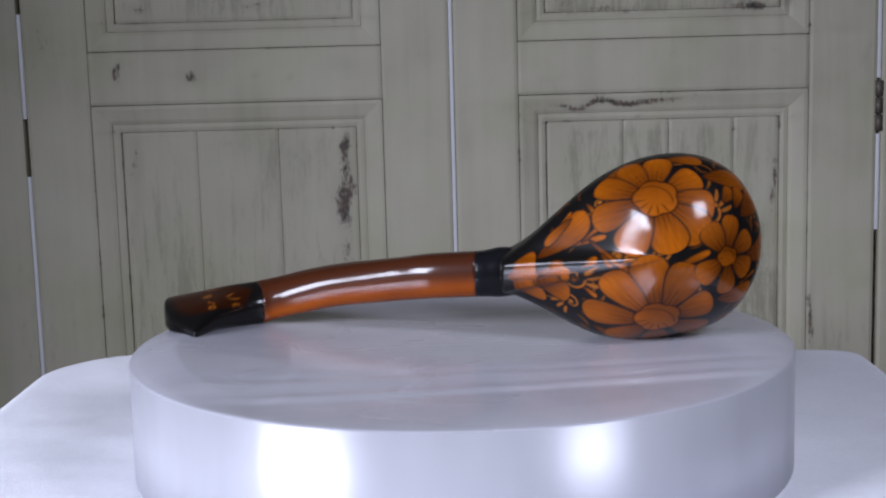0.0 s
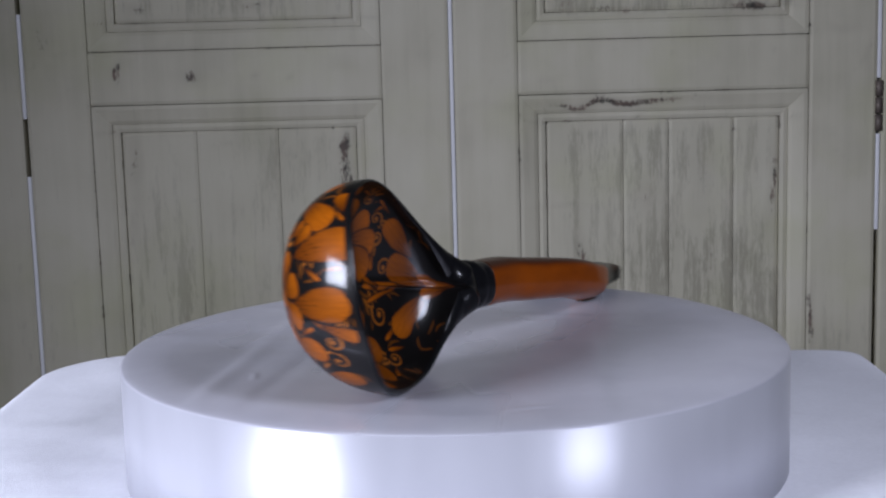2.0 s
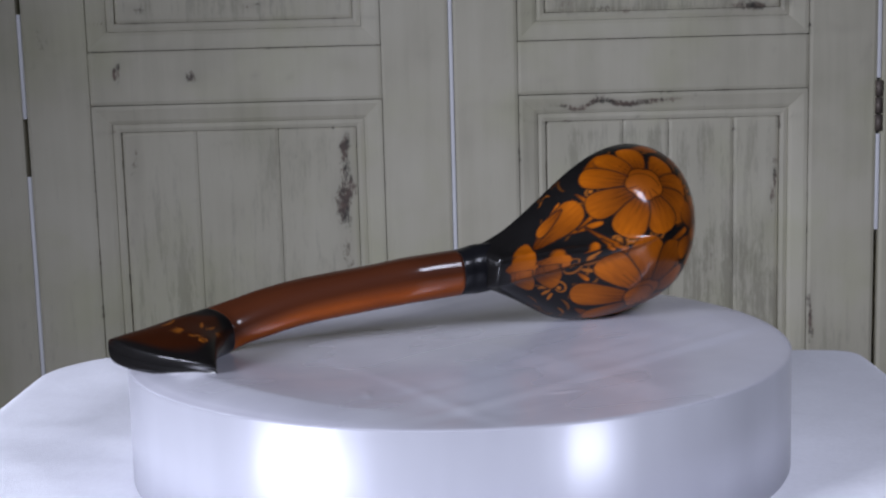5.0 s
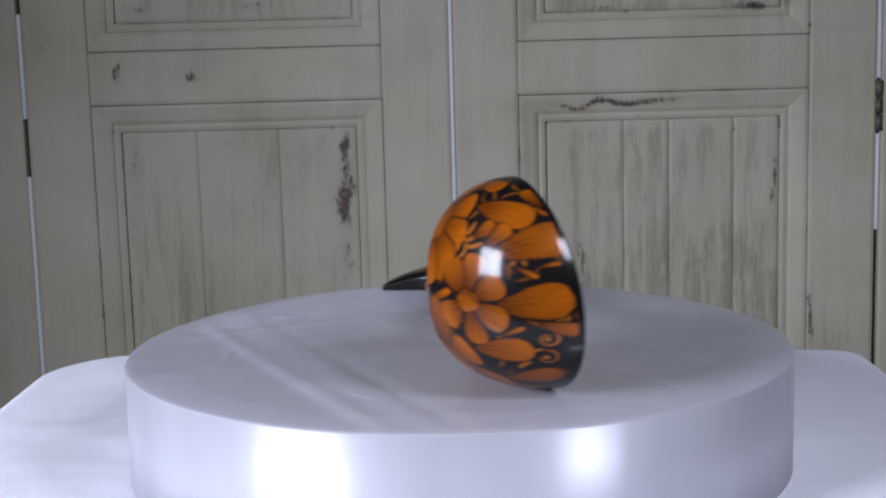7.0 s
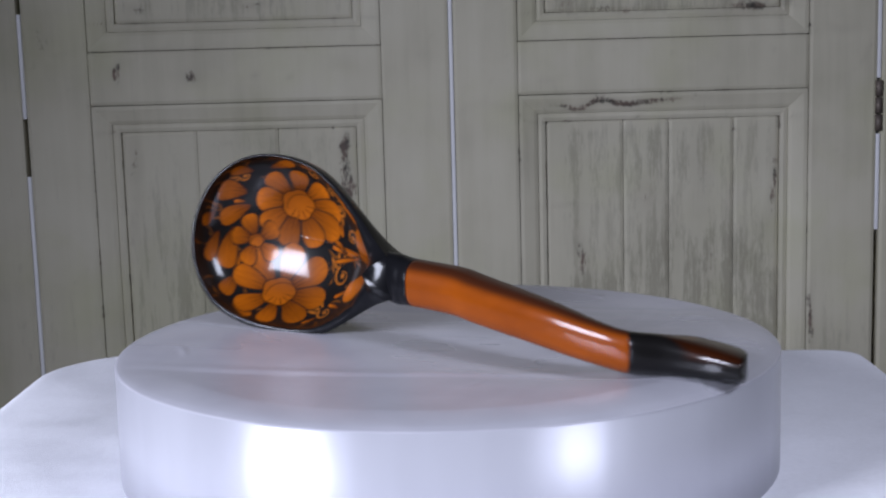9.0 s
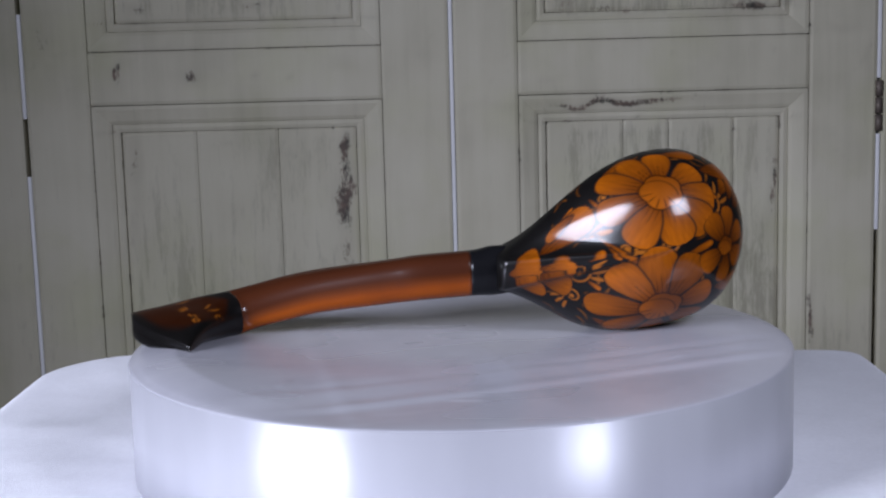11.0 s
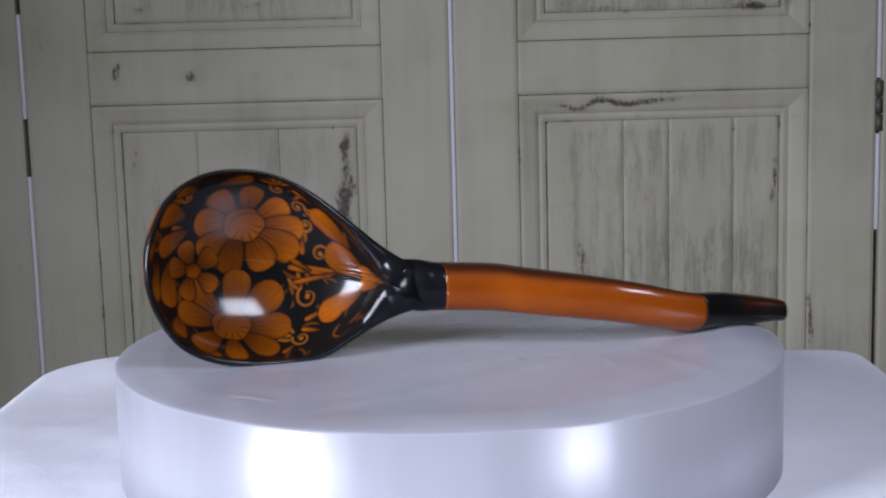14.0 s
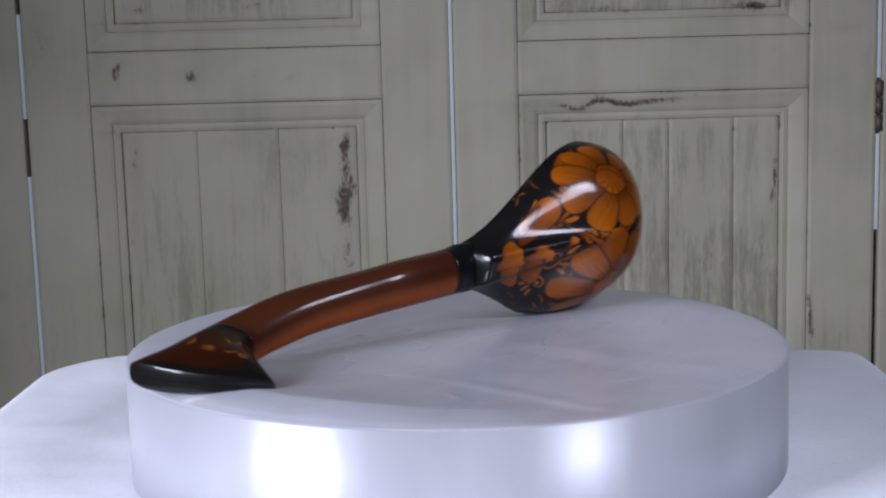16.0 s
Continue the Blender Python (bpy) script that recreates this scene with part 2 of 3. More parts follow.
def board(name, parent, x0, x1, z0, z1, y0, y1, step=0.0035, slope=None, mitre=None):
    """A painted piece of a door: fine front grid, with its worn places and groove shading; slope: depth at its (low x,
    high x, low z, high z) edge; mitre: how far its short ends are cut.
    """
    zv0, zv1 = max(z0, Z0 - 0.36), min(z1, Z0 + 0.2)
    fine = zv1 > zv0 + 0.002
    xs = np.linspace(x0, x1, max(2, int((x1 - x0) / step) + 1))
    zs = np.unique(np.concatenate(([z0], np.linspace(zv0, zv1, max(2, int((zv1 - zv0) / step) + 1)) if fine else [], [z1])))
    nx, nz = len(xs), len(zs)
    gx, gz = np.meshgrid(xs, zs)
    fx, fz = (gx - x0) / (x1 - x0), (gz - z0) / (z1 - z0)
    along_x = np.maximum(0, 1 - np.minimum(gx - x0, x1 - gx) / 0.003) ** 2
    along_z = np.maximum(0, 1 - np.minimum(gz - z0, z1 - gz) / 0.003) ** 2
    edge = 0.0012 * (along_x * (not mitre or mitre[0] == "z") + along_z * (not mitre or mitre[0] == "x"))
    gy = y0 + edge + 0.0006 * speckle(gx, gz, 25, 4)
    if slope:
        gy = gy + slope[0] * (1 - fx) + slope[1] * fx if slope[0] != slope[1] else gy + slope[2] * (1 - fz) + slope[3] * fz
    if mitre:
        side, cut = mitre
        if side == "z":      # upright bar, ends cut towards its inner edge
            inner = fx if cut > 0 else 1 - fx
            gz = z0 + abs(cut) * inner + (z1 - z0 - 2 * abs(cut) * inner) * fz
        else:
            inner = fz if cut > 0 else 1 - fz
            gx = x0 + abs(cut) * inner + (x1 - x0 - 2 * abs(cut) * inner) * fx
    front = np.stack([gx, gy, gz], -1).reshape(-1, 3)
    idx = np.arange(nx * nz).reshape(nz, nx)
    faces = np.stack([idx[:-1, :-1], idx[:-1, 1:], idx[1:, 1:], idx[1:, :-1]], -1).reshape(-1, 4).tolist()
    ring = np.concatenate([idx[0, :], idx[1:, -1], idx[-1, -2::-1], idx[-2:0:-1, 0]])
    back = front[ring].copy()
    back[:, 1] = y1
    n = len(front)
    m = len(ring)
    faces += [[int(ring[i]), n + i, n + (i + 1) % m, int(ring[(i + 1) % m])] for i in range(m)]
    faces.append([n + i for i in range(m - 1, -1, -1)])
    me = bpy.data.meshes.new(name)
    pts = np.concatenate([front, back])
    me.from_pydata(pts.tolist(), [], faces)
    me.materials.append(door_mat)
    me.attributes.new("wear_and_shade", "FLOAT", "POINT").data.foreach_set("value", wear_and_shade(pts[:, 0], pts[:, 2]).astype(np.float32))
    me.attributes.new("grime", "FLOAT", "POINT").data.foreach_set("value", grime(pts[:, 0], pts[:, 2]).astype(np.float32))
    ob = new(name, me)
    ob.parent = parent
    return ob


def bar_box(name, parent, a, b, mat, bevel=0.0):
    return part(name, box(bmesh.new(), *a, *b, bevel), mat, parent, smooth=False)


def panel_set(parent, x0, x1, z0, z1, planks):
    """A sunk panel with its moulding: a sloped outer frame, a narrow inner frame and upright boards."""
    y, g, w = DOOR_Y, 0.0009, 0.0205
    a0, a1, c0, c1 = x0 + g, x1 - g, z0 + g, z1 - g
    for name, r, sl, mi in (("moulding", (a0, a0 + w, c0, c1), (0.0, 0.005, 0, 0), ("z", w)), ("moulding", (a1 - w, a1, c0, c1), (0.005, 0.0, 0, 0), ("z", -w)),
                            ("moulding", (a0, a1, c0, c0 + w), (0, 0, 0.0, 0.005), ("x", w)), ("moulding", (a0, a1, c1 - w, c1), (0, 0, 0.005, 0.0), ("x", -w))):
        board(name, parent, *r, y + 0.001, y + 0.016, slope=sl, mitre=mi)
    b0, b1, d0, d1, v = a0 + w + 0.0004, a1 - w - 0.0004, c0 + w + 0.0004, c1 - w - 0.0004, 0.0085
    for r, mi in (((b0, b0 + v, d0, d1), ("z", v)), ((b1 - v, b1, d0, d1), ("z", -v)), ((b0, b1, d0, d0 + v), ("x", v)), ((b0, b1, d1 - v, d1), ("x", -v))):
        board("bead", parent, *r, y + 0.0075, y + 0.016, mitre=mi)
    e0, e1, f0, f1 = b0 + v + 0.0006, b1 - v - 0.0006, d0 + v + 0.0006, d1 - v - 0.0006
    cuts = [e0] + [c for c in planks if e0 + 0.02 < c < e1 - 0.02] + [e1]
    for p, q in zip(cuts, cuts[1:]):
        board("plank", parent, p + 0.0003, q - 0.0003, f0, f1, y + 0.0105, y + 0.018)


def panelled_door(x0, x1, planks, upper_planks):
    d = thing_empty("panelled_door", pose(0, 0, 0))
    s0, s1, y = x0 + 0.0725, x1 - 0.0765, DOOR_Y
    rails = ((0.02, 0.16), (Z0 + 0.0545, Z0 + 0.1125), (1.72, 1.86))
    board("stile", d, x0 + 0.0028, s0, 0.02, 1.86, y, y + 0.028)
    board("stile", d, s1, x1 - 0.0028, 0.02, 1.86, y, y + 0.028)
    for a, b in rails:
        board("rail", d, s0 + 0.0006, s1 - 0.0006, a, b, y + 0.0006, y + 0.028)
    bar_box("core", d, (s0 - 0.002, y + 0.019, 0.15), (s1 + 0.002, y + 0.027, 1.73), groove_mat)
    panel_set(d, s0, s1, rails[0][1], rails[1][0], planks)
    panel_set(d, s0, s1, rails[1][1], rails[2][0], upper_planks)
    return d


LEAVES = ((-0.939, -0.467, (-0.75, -0.66), ()), (-0.467, 0.0045, (-0.2805, -0.1895), ()), (0.0045, 0.4735, (0.1935, 0.244, 0.316), ()), (0.4735, 0.942, (0.66, 0.75), ()))
doors = [panelled_door(*leaf) for leaf in LEAVES]
# white strips stand in for the light that shows through the door gaps
for d, x, runs in ((doors[0], -0.467, ((0.02, Z0 - 0.022), (Z0 + 0.042, Z0 + 0.156))), (doors[1], 0.0045, ((0.02, 1.86),)), (doors[2], 0.4735, ((Z0 - 0.105, Z0 + 0.002), (Z0 + 0.063, 1.86)))):
    for a, b in runs:
        part("bright_gap_strip", box(bmesh.new(), x - 0.0022, DOOR_Y + 0.001, a, x + 0.0022, DOOR_Y + 0.02, b, 0.001), white_mat, d, "white strip standing in for light through the gap")
    bar_box("gap_backing", d, (x - 0.0026, DOOR_Y + 0.0205, 0.02), (x + 0.0026, DOOR_Y + 0.027, 1.86), groove_mat)
for x, z in ((0.4735, Z0 + 0.033),):
    for k in range(3):
        bm = bmesh.new()
        bmesh.ops.create_cone(bm, cap_ends=True, segments=14, radius1=0.0042, radius2=0.0042, depth=0.0175, matrix=pose(x, DOOR_Y + 0.001, z + (k - 1) * 0.0188))
        part("hinge_knuckle", bm, hinge_mat, doors[2], "dark rusted hinge knuckle")

# ---- table and cloth ----
table = thing_empty("display_table", pose(0, 0, 0))
part("tabletop", box(bmesh.new(), -0.19, -0.19, 0.72, 0.185, 0.15, 0.7485, 0.002), floor_mat, table)
for x in (-0.17, 0.165):
    for y in (-0.17, 0.13):
        part("leg", box(bmesh.new(), x - 0.018, y - 0.018, 0, x + 0.018, y + 0.018, 0.7195, 0.002), floor_mat, table)


def table_edge(n):
    """Points round the covered tabletop, with a slack corner and three tighter ones."""
    corners = ((-0.2105, -0.21, 0.03), (0.204, -0.21, 0.03), (0.2035, 0.168, 0.013), (-0.2075, 0.1985, 0.05))
    pts = []
    for i, (x, y, r) in enumerate(corners):
        sx, sy = (1 if x < 0 else -1), (1 if y < 0 else -1)
        start = {(1, 1): 180, (-1, 1): 270, (-1, -1): 0, (1, -1): 90}[(sx, sy)]
        pts += [(x + sx * r + r * math.cos(radians(start + a)), y + sy * r + r * math.sin(radians(start + a))) for a in range(0, 91, 6)]
    pts = np.array(pts + pts[:1])
    d = np.concatenate([[0], np.cumsum(np.hypot(*np.diff(pts, axis=0).T))])
    s = np.linspace(0, d[-1], n + 1)[:-1]
    return np.stack([np.interp(s, d, pts[:, 0]), np.interp(s, d, pts[:, 1])], -1), s


def tablecloth():
    n = 360
    edge, run = table_edge(n)
    mid = np.array([-0.003, -0.01])
    rings = []
    for k in np.linspace(0.02, 0.985, 60):
        xy = mid + (edge - mid) * k
        lift = 0.0011 * speckle(xy[:, 0], xy[:, 1], 22, 7) + 0.0007 * speckle(xy[:, 0], xy[:, 1], 60, 8)
        rings.append([(x, y, 0.7494 + l) for (x, y), l in zip(xy, lift)])
    out = edge - mid
    out = out / np.linalg.norm(out, axis=1)[:, None]
    wave = np.sin(run * 42) + 0.6 * np.sin(run * 73 + 1)
    for drop, push in ((0.0005, 0.0), (0.003, 0.0022), (0.008, 0.003), (0.02, 0.0035), (0.06, 0.006), (0.14, 0.010), (0.26, 0.014), (0.40, 0.018)):
        xy = edge + out * push + out * (wave * 0.5 * push)[:, None]
        rings.append([(x, y, 0.7500 - drop) for x, y in xy])
    bm = bmesh.new()
    loft(bm, rings, close=False)
    bm.faces.new(list(reversed([v for v in bm.verts][:n])))
    ob = new("tablecloth", mesh_of("tablecloth", bm, cloth_mat))
    return ob


cloth = tablecloth()

# ---- turntable ----
turntable = thing_empty("turntable", pose(0, 0, 0.7525))
DX, DY = 0.0026, 0.0007


def ring(r, z, n=160):
    return [(DX + r * math.cos(i * math.tau / n), DY + r * math.sin(i * math.tau / n), z) for i in range(n)]


H = Z0 - 0.7525
bm = bmesh.new()
loft(bm, [ring(r, z) for r, z in ((0.118, 0.0), (0.1235, 0.0), (0.1238, 0.002), (0.1238, H - 0.0052), (0.1232, H - 0.0045))])
part("drum", bm, white_mat, turntable)
bm = bmesh.new()
loft(bm, [ring(r, z) for r, z in ((0.1239, 0.0006), (0.1250, 0.0006), (0.1250, H - 0.0004), (0.1239, H - 0.0004))] + [ring(0.1239, 0.0006)], close=False)
part("side_band", bm, band_mat, turntable, "satin white band round the side")
# the film on the top, with creases in it
bm = bmesh.new()
# creases run right across: direction, distance from the middle, steepness
FOLDS = ((20, 0.03, 0.012), (75, -0.045, -0.011), (130, 0.02, 0.010), (160, 0.07, 0.014), (100, -0.015, -0.009), (50, 0.085, 0.013), (5, -0.075, 0.012), (115, 0.06, -0.010), (150, -0.05, 0.011))
# broad facets that lift from the disc beyond a crease: direction, distance from the middle, slope
FACETS = ((101.3, 0.056, 0.07), (-84.0, 0.056, -0.05), (-83.0, 0.078, 0.09), (178.0, 0.062, 0.04))
GLINTS = ((0.0642, -0.0562, 20, 0.006), (-0.035, 0.062, 75, 0.007), (0.09, 0.045, 130, 0.008), (-0.02, -0.085, 160, 0.006), (-0.075, -0.05, 60, 0.005))


def film_height(x, y):
    h = 0.0002 * (speckle(x, y, 18, 9) - 0.5) + 0.0001 * (speckle(x, y, 55, 10) - 0.5)
    for a, d, k in FOLDS:
        q = x * math.cos(radians(a)) + y * math.sin(radians(a)) - d + 0.006 * (speckle(x, y, 14, 11) - 0.5)
        h = h + k * 0.85 * (np.sqrt(q * q + 0.0012 ** 2) - 0.06) * (0.4 + 0.6 * speckle(x, y, 9, a))
    for a, d, k in FACETS:
        q = x * math.cos(radians(a)) + y * math.sin(radians(a)) - d + 0.004 * (speckle(x, y, 11, 13) - 0.5)
        h = h + k * 0.5 * (q + np.sqrt(q * q + 0.0008 ** 2)) + 0.006 * k * np.exp(-((q + 0.004) / 0.0045) ** 2) * (0.3 + 0.9 * speckle(x, y, 20, 17))
    q = x - 0.003 + 0.008 * (speckle(x, y, 12, 15) - 0.5)
    h = h + 0.022 * np.maximum(0, 0.014 - np.abs(q)) * np.clip(-y / 0.02, 0, 1)
    for cx, cy, a, ln in GLINTS:
        u = (x - cx) * math.cos(radians(a)) + (y - cy) * math.sin(radians(a))
        v = -(x - cx) * math.sin(radians(a)) + (y - cy) * math.cos(radians(a)) + 8 * u * u
        h = h + 0.0003 * np.exp(-(u / ln) ** 4 - (v / 0.0009) ** 2)
    return h


rr = np.concatenate([np.linspace(0.004, 0.1222, 110), [0.1240, 0.1247, 0.12505]])
aa = np.arange(480) * math.tau / 480
rings = []
for r in rr:
    x, y = r * np.cos(aa), r * np.sin(aa)
    fade = 0.08 + 0.92 * min(1, max(0, (0.1238 - r) / 0.016)) ** 0.7
    z = H + film_height(x, y) * fade - (0.0002 if r > 0.1243 else 0) - (0.0004 if r > 0.125 else 0)
    rings.append(np.stack([x + DX, y + DY, z + 0 * x], -1).tolist())
loft(bm, rings, close=False)
bm.faces.new([v for v in list(bm.verts)[:480]][::-1])
bmesh.ops.recalc_face_normals(bm, faces=bm.faces)
part("film", bm, film_mat, turntable, "creased glossy white film over the top")

# ---- spoon shape ----
X_NECK, X_TIP = 0.018, 0.1170
POLE = (0.079, -0.0362, 0.0368)
U_KNOTS = (0.0, 0.15, 0.318, 0.591, 0.907, 1.29, 1.634, 1.898, 2.184, 2.425, 2.65, 2.816, 3.0, 3.1416)
W_KNOTS = (0.0, 0.0068, 0.0134, 0.0241, 0.0318, 0.0354, 0.0339, 0.0291, 0.0211, 0.0150, 0.0115, 0.0100, 0.0090, 0.0082)


def glide(x, xs, ys):
    """Smooth curve through the knots (xs, ys)."""
    xs, ys = np.array(xs), np.array(ys)
    m = np.gradient(ys, xs)
    x = np.clip(x, xs[0], xs[-1])
    i = np.clip(np.searchsorted(xs, x) - 1, 0, len(xs) - 2)
    h = xs[i + 1] - xs[i]
    t = (x - xs[i]) / h
    return ys[i] * (1 + 2 * t) * (1 - t) ** 2 + m[i] * h * t * (1 - t) ** 2 + ys[i + 1] * t * t * (3 - 2 * t) + m[i + 1] * h * t * t * (t - 1)


def axis_height(x):
    return glide(x, (0.018, 0.03, 0.039, 0.0516, 0.0644, 0.0812, 0.12), (0.0246, 0.0264, 0.0282, 0.0304, 0.0330, 0.0353, 0.0355))


def fair(pts, na, rounds):
    """Evens out a closed grid of points, its first and last rows held, without shrinking it."""
    def even(g):
        for _ in range(rounds):
            g = 0.5 * g + 0.25 * (np.roll(g, 1, 1) + np.roll(g, -1, 1))
            g[1:-1] = 0.5 * g[1:-1] + 0.25 * (g[:-2] + g[2:])
            g[-1] = last
        return g
    g = pts.reshape(-1, na, 3).copy()
    last = g[-1].copy()
    once = even(g.copy())
    out = 2 * once - even(once.copy())
    out[-1] = last
    return out.reshape(-1, 3)


def outline(u):
    """The bowl's teardrop edge at the turns u (an array): along the spoon, height and depth."""
    fold = np.abs((u + np.pi) % (2 * np.pi) - np.pi)
    x = X_NECK + (X_TIP - X_NECK) * (1 + np.cos(fold)) / 2
    half = sum(glide(np.clip(np.abs(fold + d), 0, np.pi), U_KNOTS, W_KNOTS) for d in (-0.1, -0.05, 0, 0.05, 0.1)) / 5 * np.clip(np.sin(fold) * 16, 0, 1)
    zc = axis_height(x)
    z = zc + np.sign(np.sin(u)) * half * (1 - 0.25 * neck_share(x))
    y = -0.0025 - 0.15 * (z - 0.0352) + 0.00826 * (np.clip(0.085 - np.maximum(x, 0.0220), 0, 1) / 0.054) ** 3.4 + 0.0017 * np.clip(x - 0.1, 0, 1) / 0.017
    return x, y, z


def hollow(u):
    """The edge of the bowl's hollow, inside the rim."""
    x, y, z = outline(u)
    cx = 0.079
    k = 0.957
    hx = cx + (x - cx) * k
    hx = np.where(hx < 0.0318, 0.0318 + (hx - 0.0318) * 0.05, hx)
    pinch = np.clip((hx - 0.0312) / 0.009, 0, 1) ** 0.55 * (1 - 0.16 * np.clip((0.06 - hx) / 0.03, 0, 1))
    zc = axis_height(hx) + 0.0006
    hz = zc + (z - axis_height(x)) * k * pinch
    return hx, y + 0.0004, hz


def neck_share(x):
    """How far a place along the spoon belongs to the thick neck, 0 to 1."""
    return np.clip((0.056 - x) / 0.038, 0, 1) ** 1.6


def back_edge(u, k=0.0):
    """The sides of the thick neck: from their lower end (k = 0) up to the rim (k = 1)."""
    x, y, z = outline(u)
    t = neck_share(x)
    zc = axis_height(x)
    round_off = 1 - 0.42 * (max(0, 0.5 - k) / 0.5) ** 2 - 0.25 * (max(0, k - 0.5) / 0.5) ** 2
    full = (z - zc) / (1 - 0.25 * t)
    return x, y - 0.016 * t * (1 - k), zc + full * (1 + (round_off - 1) * t)


def shell(edge, u, s, pole, slim=0.0):
    """Points of a cup that runs from its pole (s = 0) to its edge (s = 1); slim: how far it tapers towards the neck."""
    x, y, z = edge
    k, c = np.sin(s * np.pi / 2), np.cos(s * np.pi / 2)
    w = slim * np.clip((0.06 - x) / 0.03, 0, 1)
    rise = (1 - c) * (1 - w) + (0.35 * (1 - c) + 0.65 * (3 * k * k - 2 * k ** 3)) * w
    return pole[0] + (x - pole[0]) * k, pole[1] + (y - pole[1]) * rise, pole[2] + (z - pole[2]) * k


def flat_place(edge, s, pole):
    """Where a point of the cup lies on the flattened bowl, in millimetres."""
    return (pole[0] + (edge[0] - pole[0]) * s) * 1000, (pole[2] + (edge[2] - pole[2]) * s) * 1000


IN_POLE = (0.079, -0.0200, 0.0362)

# flowers on the bowl, in millimetres: middle, core, petal width, middles of the petals
OUTER_FLOWERS = (
    (75.0, 50.6, 4.9, 9.6, ((62.5, 54.5), (64, 46.1), (70.2, 41.2), (77.6, 42), (82.8, 44), (84.4, 48.6), (82.3, 54.6), (76, 60), (68.5, 59.5))),
    (75.8, 19.6, 5.2, 10.0, ((61.5, 19.5), (67, 27.9), (73.7, 31.6), (80.8, 29.8), (84.5, 22.6), (85.5, 14), (76, 9.5), (66, 11))),
    (92.3, 35.6, 2.5, 6.6, ((88.7, 40.5), (93.4, 42.3), (97.6, 38.5), (97.7, 32.3), (92.6, 29.2), (87.4, 32.6))))
INNER_FLOWERS = (
    (76.8, 44.6, 4.6, 7.8, ((85, 40), (80.2, 36.6), (73.3, 36.8), (67.2, 38.5), (65.4, 43.6), (68.6, 49), (75, 52.6), (82.5, 51.5), (85.6, 46))),
    (82.5, 19.5, 4.8, 8.6, ((93, 23.5), (89.3, 28.2), (79.6, 29.2), (72.2, 26.2), (70.8, 18), (74.5, 11), (84, 9.5), (92.5, 14))),
    (90.2, 34.4, 1.8, 5.6, ((95, 35.6), (91.8, 39), (86.6, 36.6), (86.8, 31.6), (92.4, 30.2))))
# leaves and buds: foot, tip, width
OUTER_LEAVES = ((43.5, 33.8, 57.5, 46.2, 11), (52, 45.5, 44, 37.5, 5), (29.5, 27.2, 44.5, 30.5, 13), (33, 25, 45, 22.5, 8), (43.5, 30.5, 54.5, 30.8, 7.5), (44, 27.5, 53.5, 24.2, 9), (97.5, 45.5, 113.5, 55.5, 12), (98.5, 34.6, 115.5, 36.5, 10.5),
                (90.5, 24.5, 104, 23.6, 7.5), (92, 15, 105.5, 13.6, 7), (88, 56.5, 104, 57.2, 9), (92, 49, 96, 53, 4.4), (95.8, 47.5, 99.5, 53.5, 4.6), (58, 56, 69, 63.5, 6.5), (78, 64, 90, 63.5, 6), (58, 13.5, 70, 5.5, 6), (79, 4.8, 93, 7.5, 5.5), (104, 62, 96, 66, 5), (107, 30.5, 115.5, 26, 4.5))
INNER_LEAVES = ((91.5, 44.5, 102, 41, 6.4), (92.5, 48.6, 103, 52.5, 9), (97.2, 38.5, 100.8, 26, 8), (102.5, 38, 107.5, 28, 6), (96, 24, 101.5, 16.6, 6.5), (42, 29.6, 55.5, 37.6, 9.6), (43, 27, 58, 18.4, 8.6), (36.5, 28, 45.5, 28.8, 8), (46.5, 38, 57.5, 50, 8.5),
                (90, 56.5, 98.5, 60, 6), (84, 57.5, 74.5, 61.5, 5.5), (98, 12.5, 90, 7.5, 5), (104, 44, 110, 41.5, 5.5))
# brushed stems: foot, tip, width
OUTER_STROKES = ((52.5, 37.2, 63.5, 40.6, 1.7), (57, 38.6, 62.5, 43.8, 1.2), (59, 39.5, 70.8, 31.2, 1.6), (62.5, 36.5, 65, 33.2, 1.2), (79, 34, 87.5, 37.2, 1.9), (80.5, 33.2, 86.2, 34.2, 1.2), (56, 50, 60.5, 46, 1.3), (55, 48.4, 57.6, 43.4, 1.2), (47, 42.8, 50.6, 47.6, 1.3), (57.5, 33.2, 61.5, 35.4, 1.3), (57.8, 27.2, 61, 24.6, 1.4), (85, 50.5, 90.5, 48, 1.2), (86, 26, 88.6, 22.6, 1.3), (103, 44, 108, 42, 1.4), (104.5, 31.5, 109, 29, 1.3), (108, 44.6, 112.6, 46.4, 1.3), (100, 61, 106.5, 60, 1.3), (98.5, 27.8, 104, 29.6, 1.2))
INNER_STROKES = ((44.5, 29.6, 66.5, 33.4, 1.9), (52, 31.2, 65.5, 29.2, 1.3), (60.5, 31.8, 66.5, 35.6, 1.2), (56.5, 21.2, 62.5, 18.6, 1.5), (57.5, 14.4, 63.5, 15.8, 1.5), (62, 41.5, 62.6, 36.2, 1.4), (63.6, 52, 60, 55.6, 1.4), (57, 52.5, 62.5, 57.5, 1.3), (51.5, 41.2, 54.6, 46.4, 1.3), (66, 57.5, 72, 60.5, 1.2), (65.5, 10.6, 69.5, 7.2, 1.4), (93, 45.8, 97, 46.5, 1.2), (95.5, 31.4, 95.8, 26.6, 1.2))
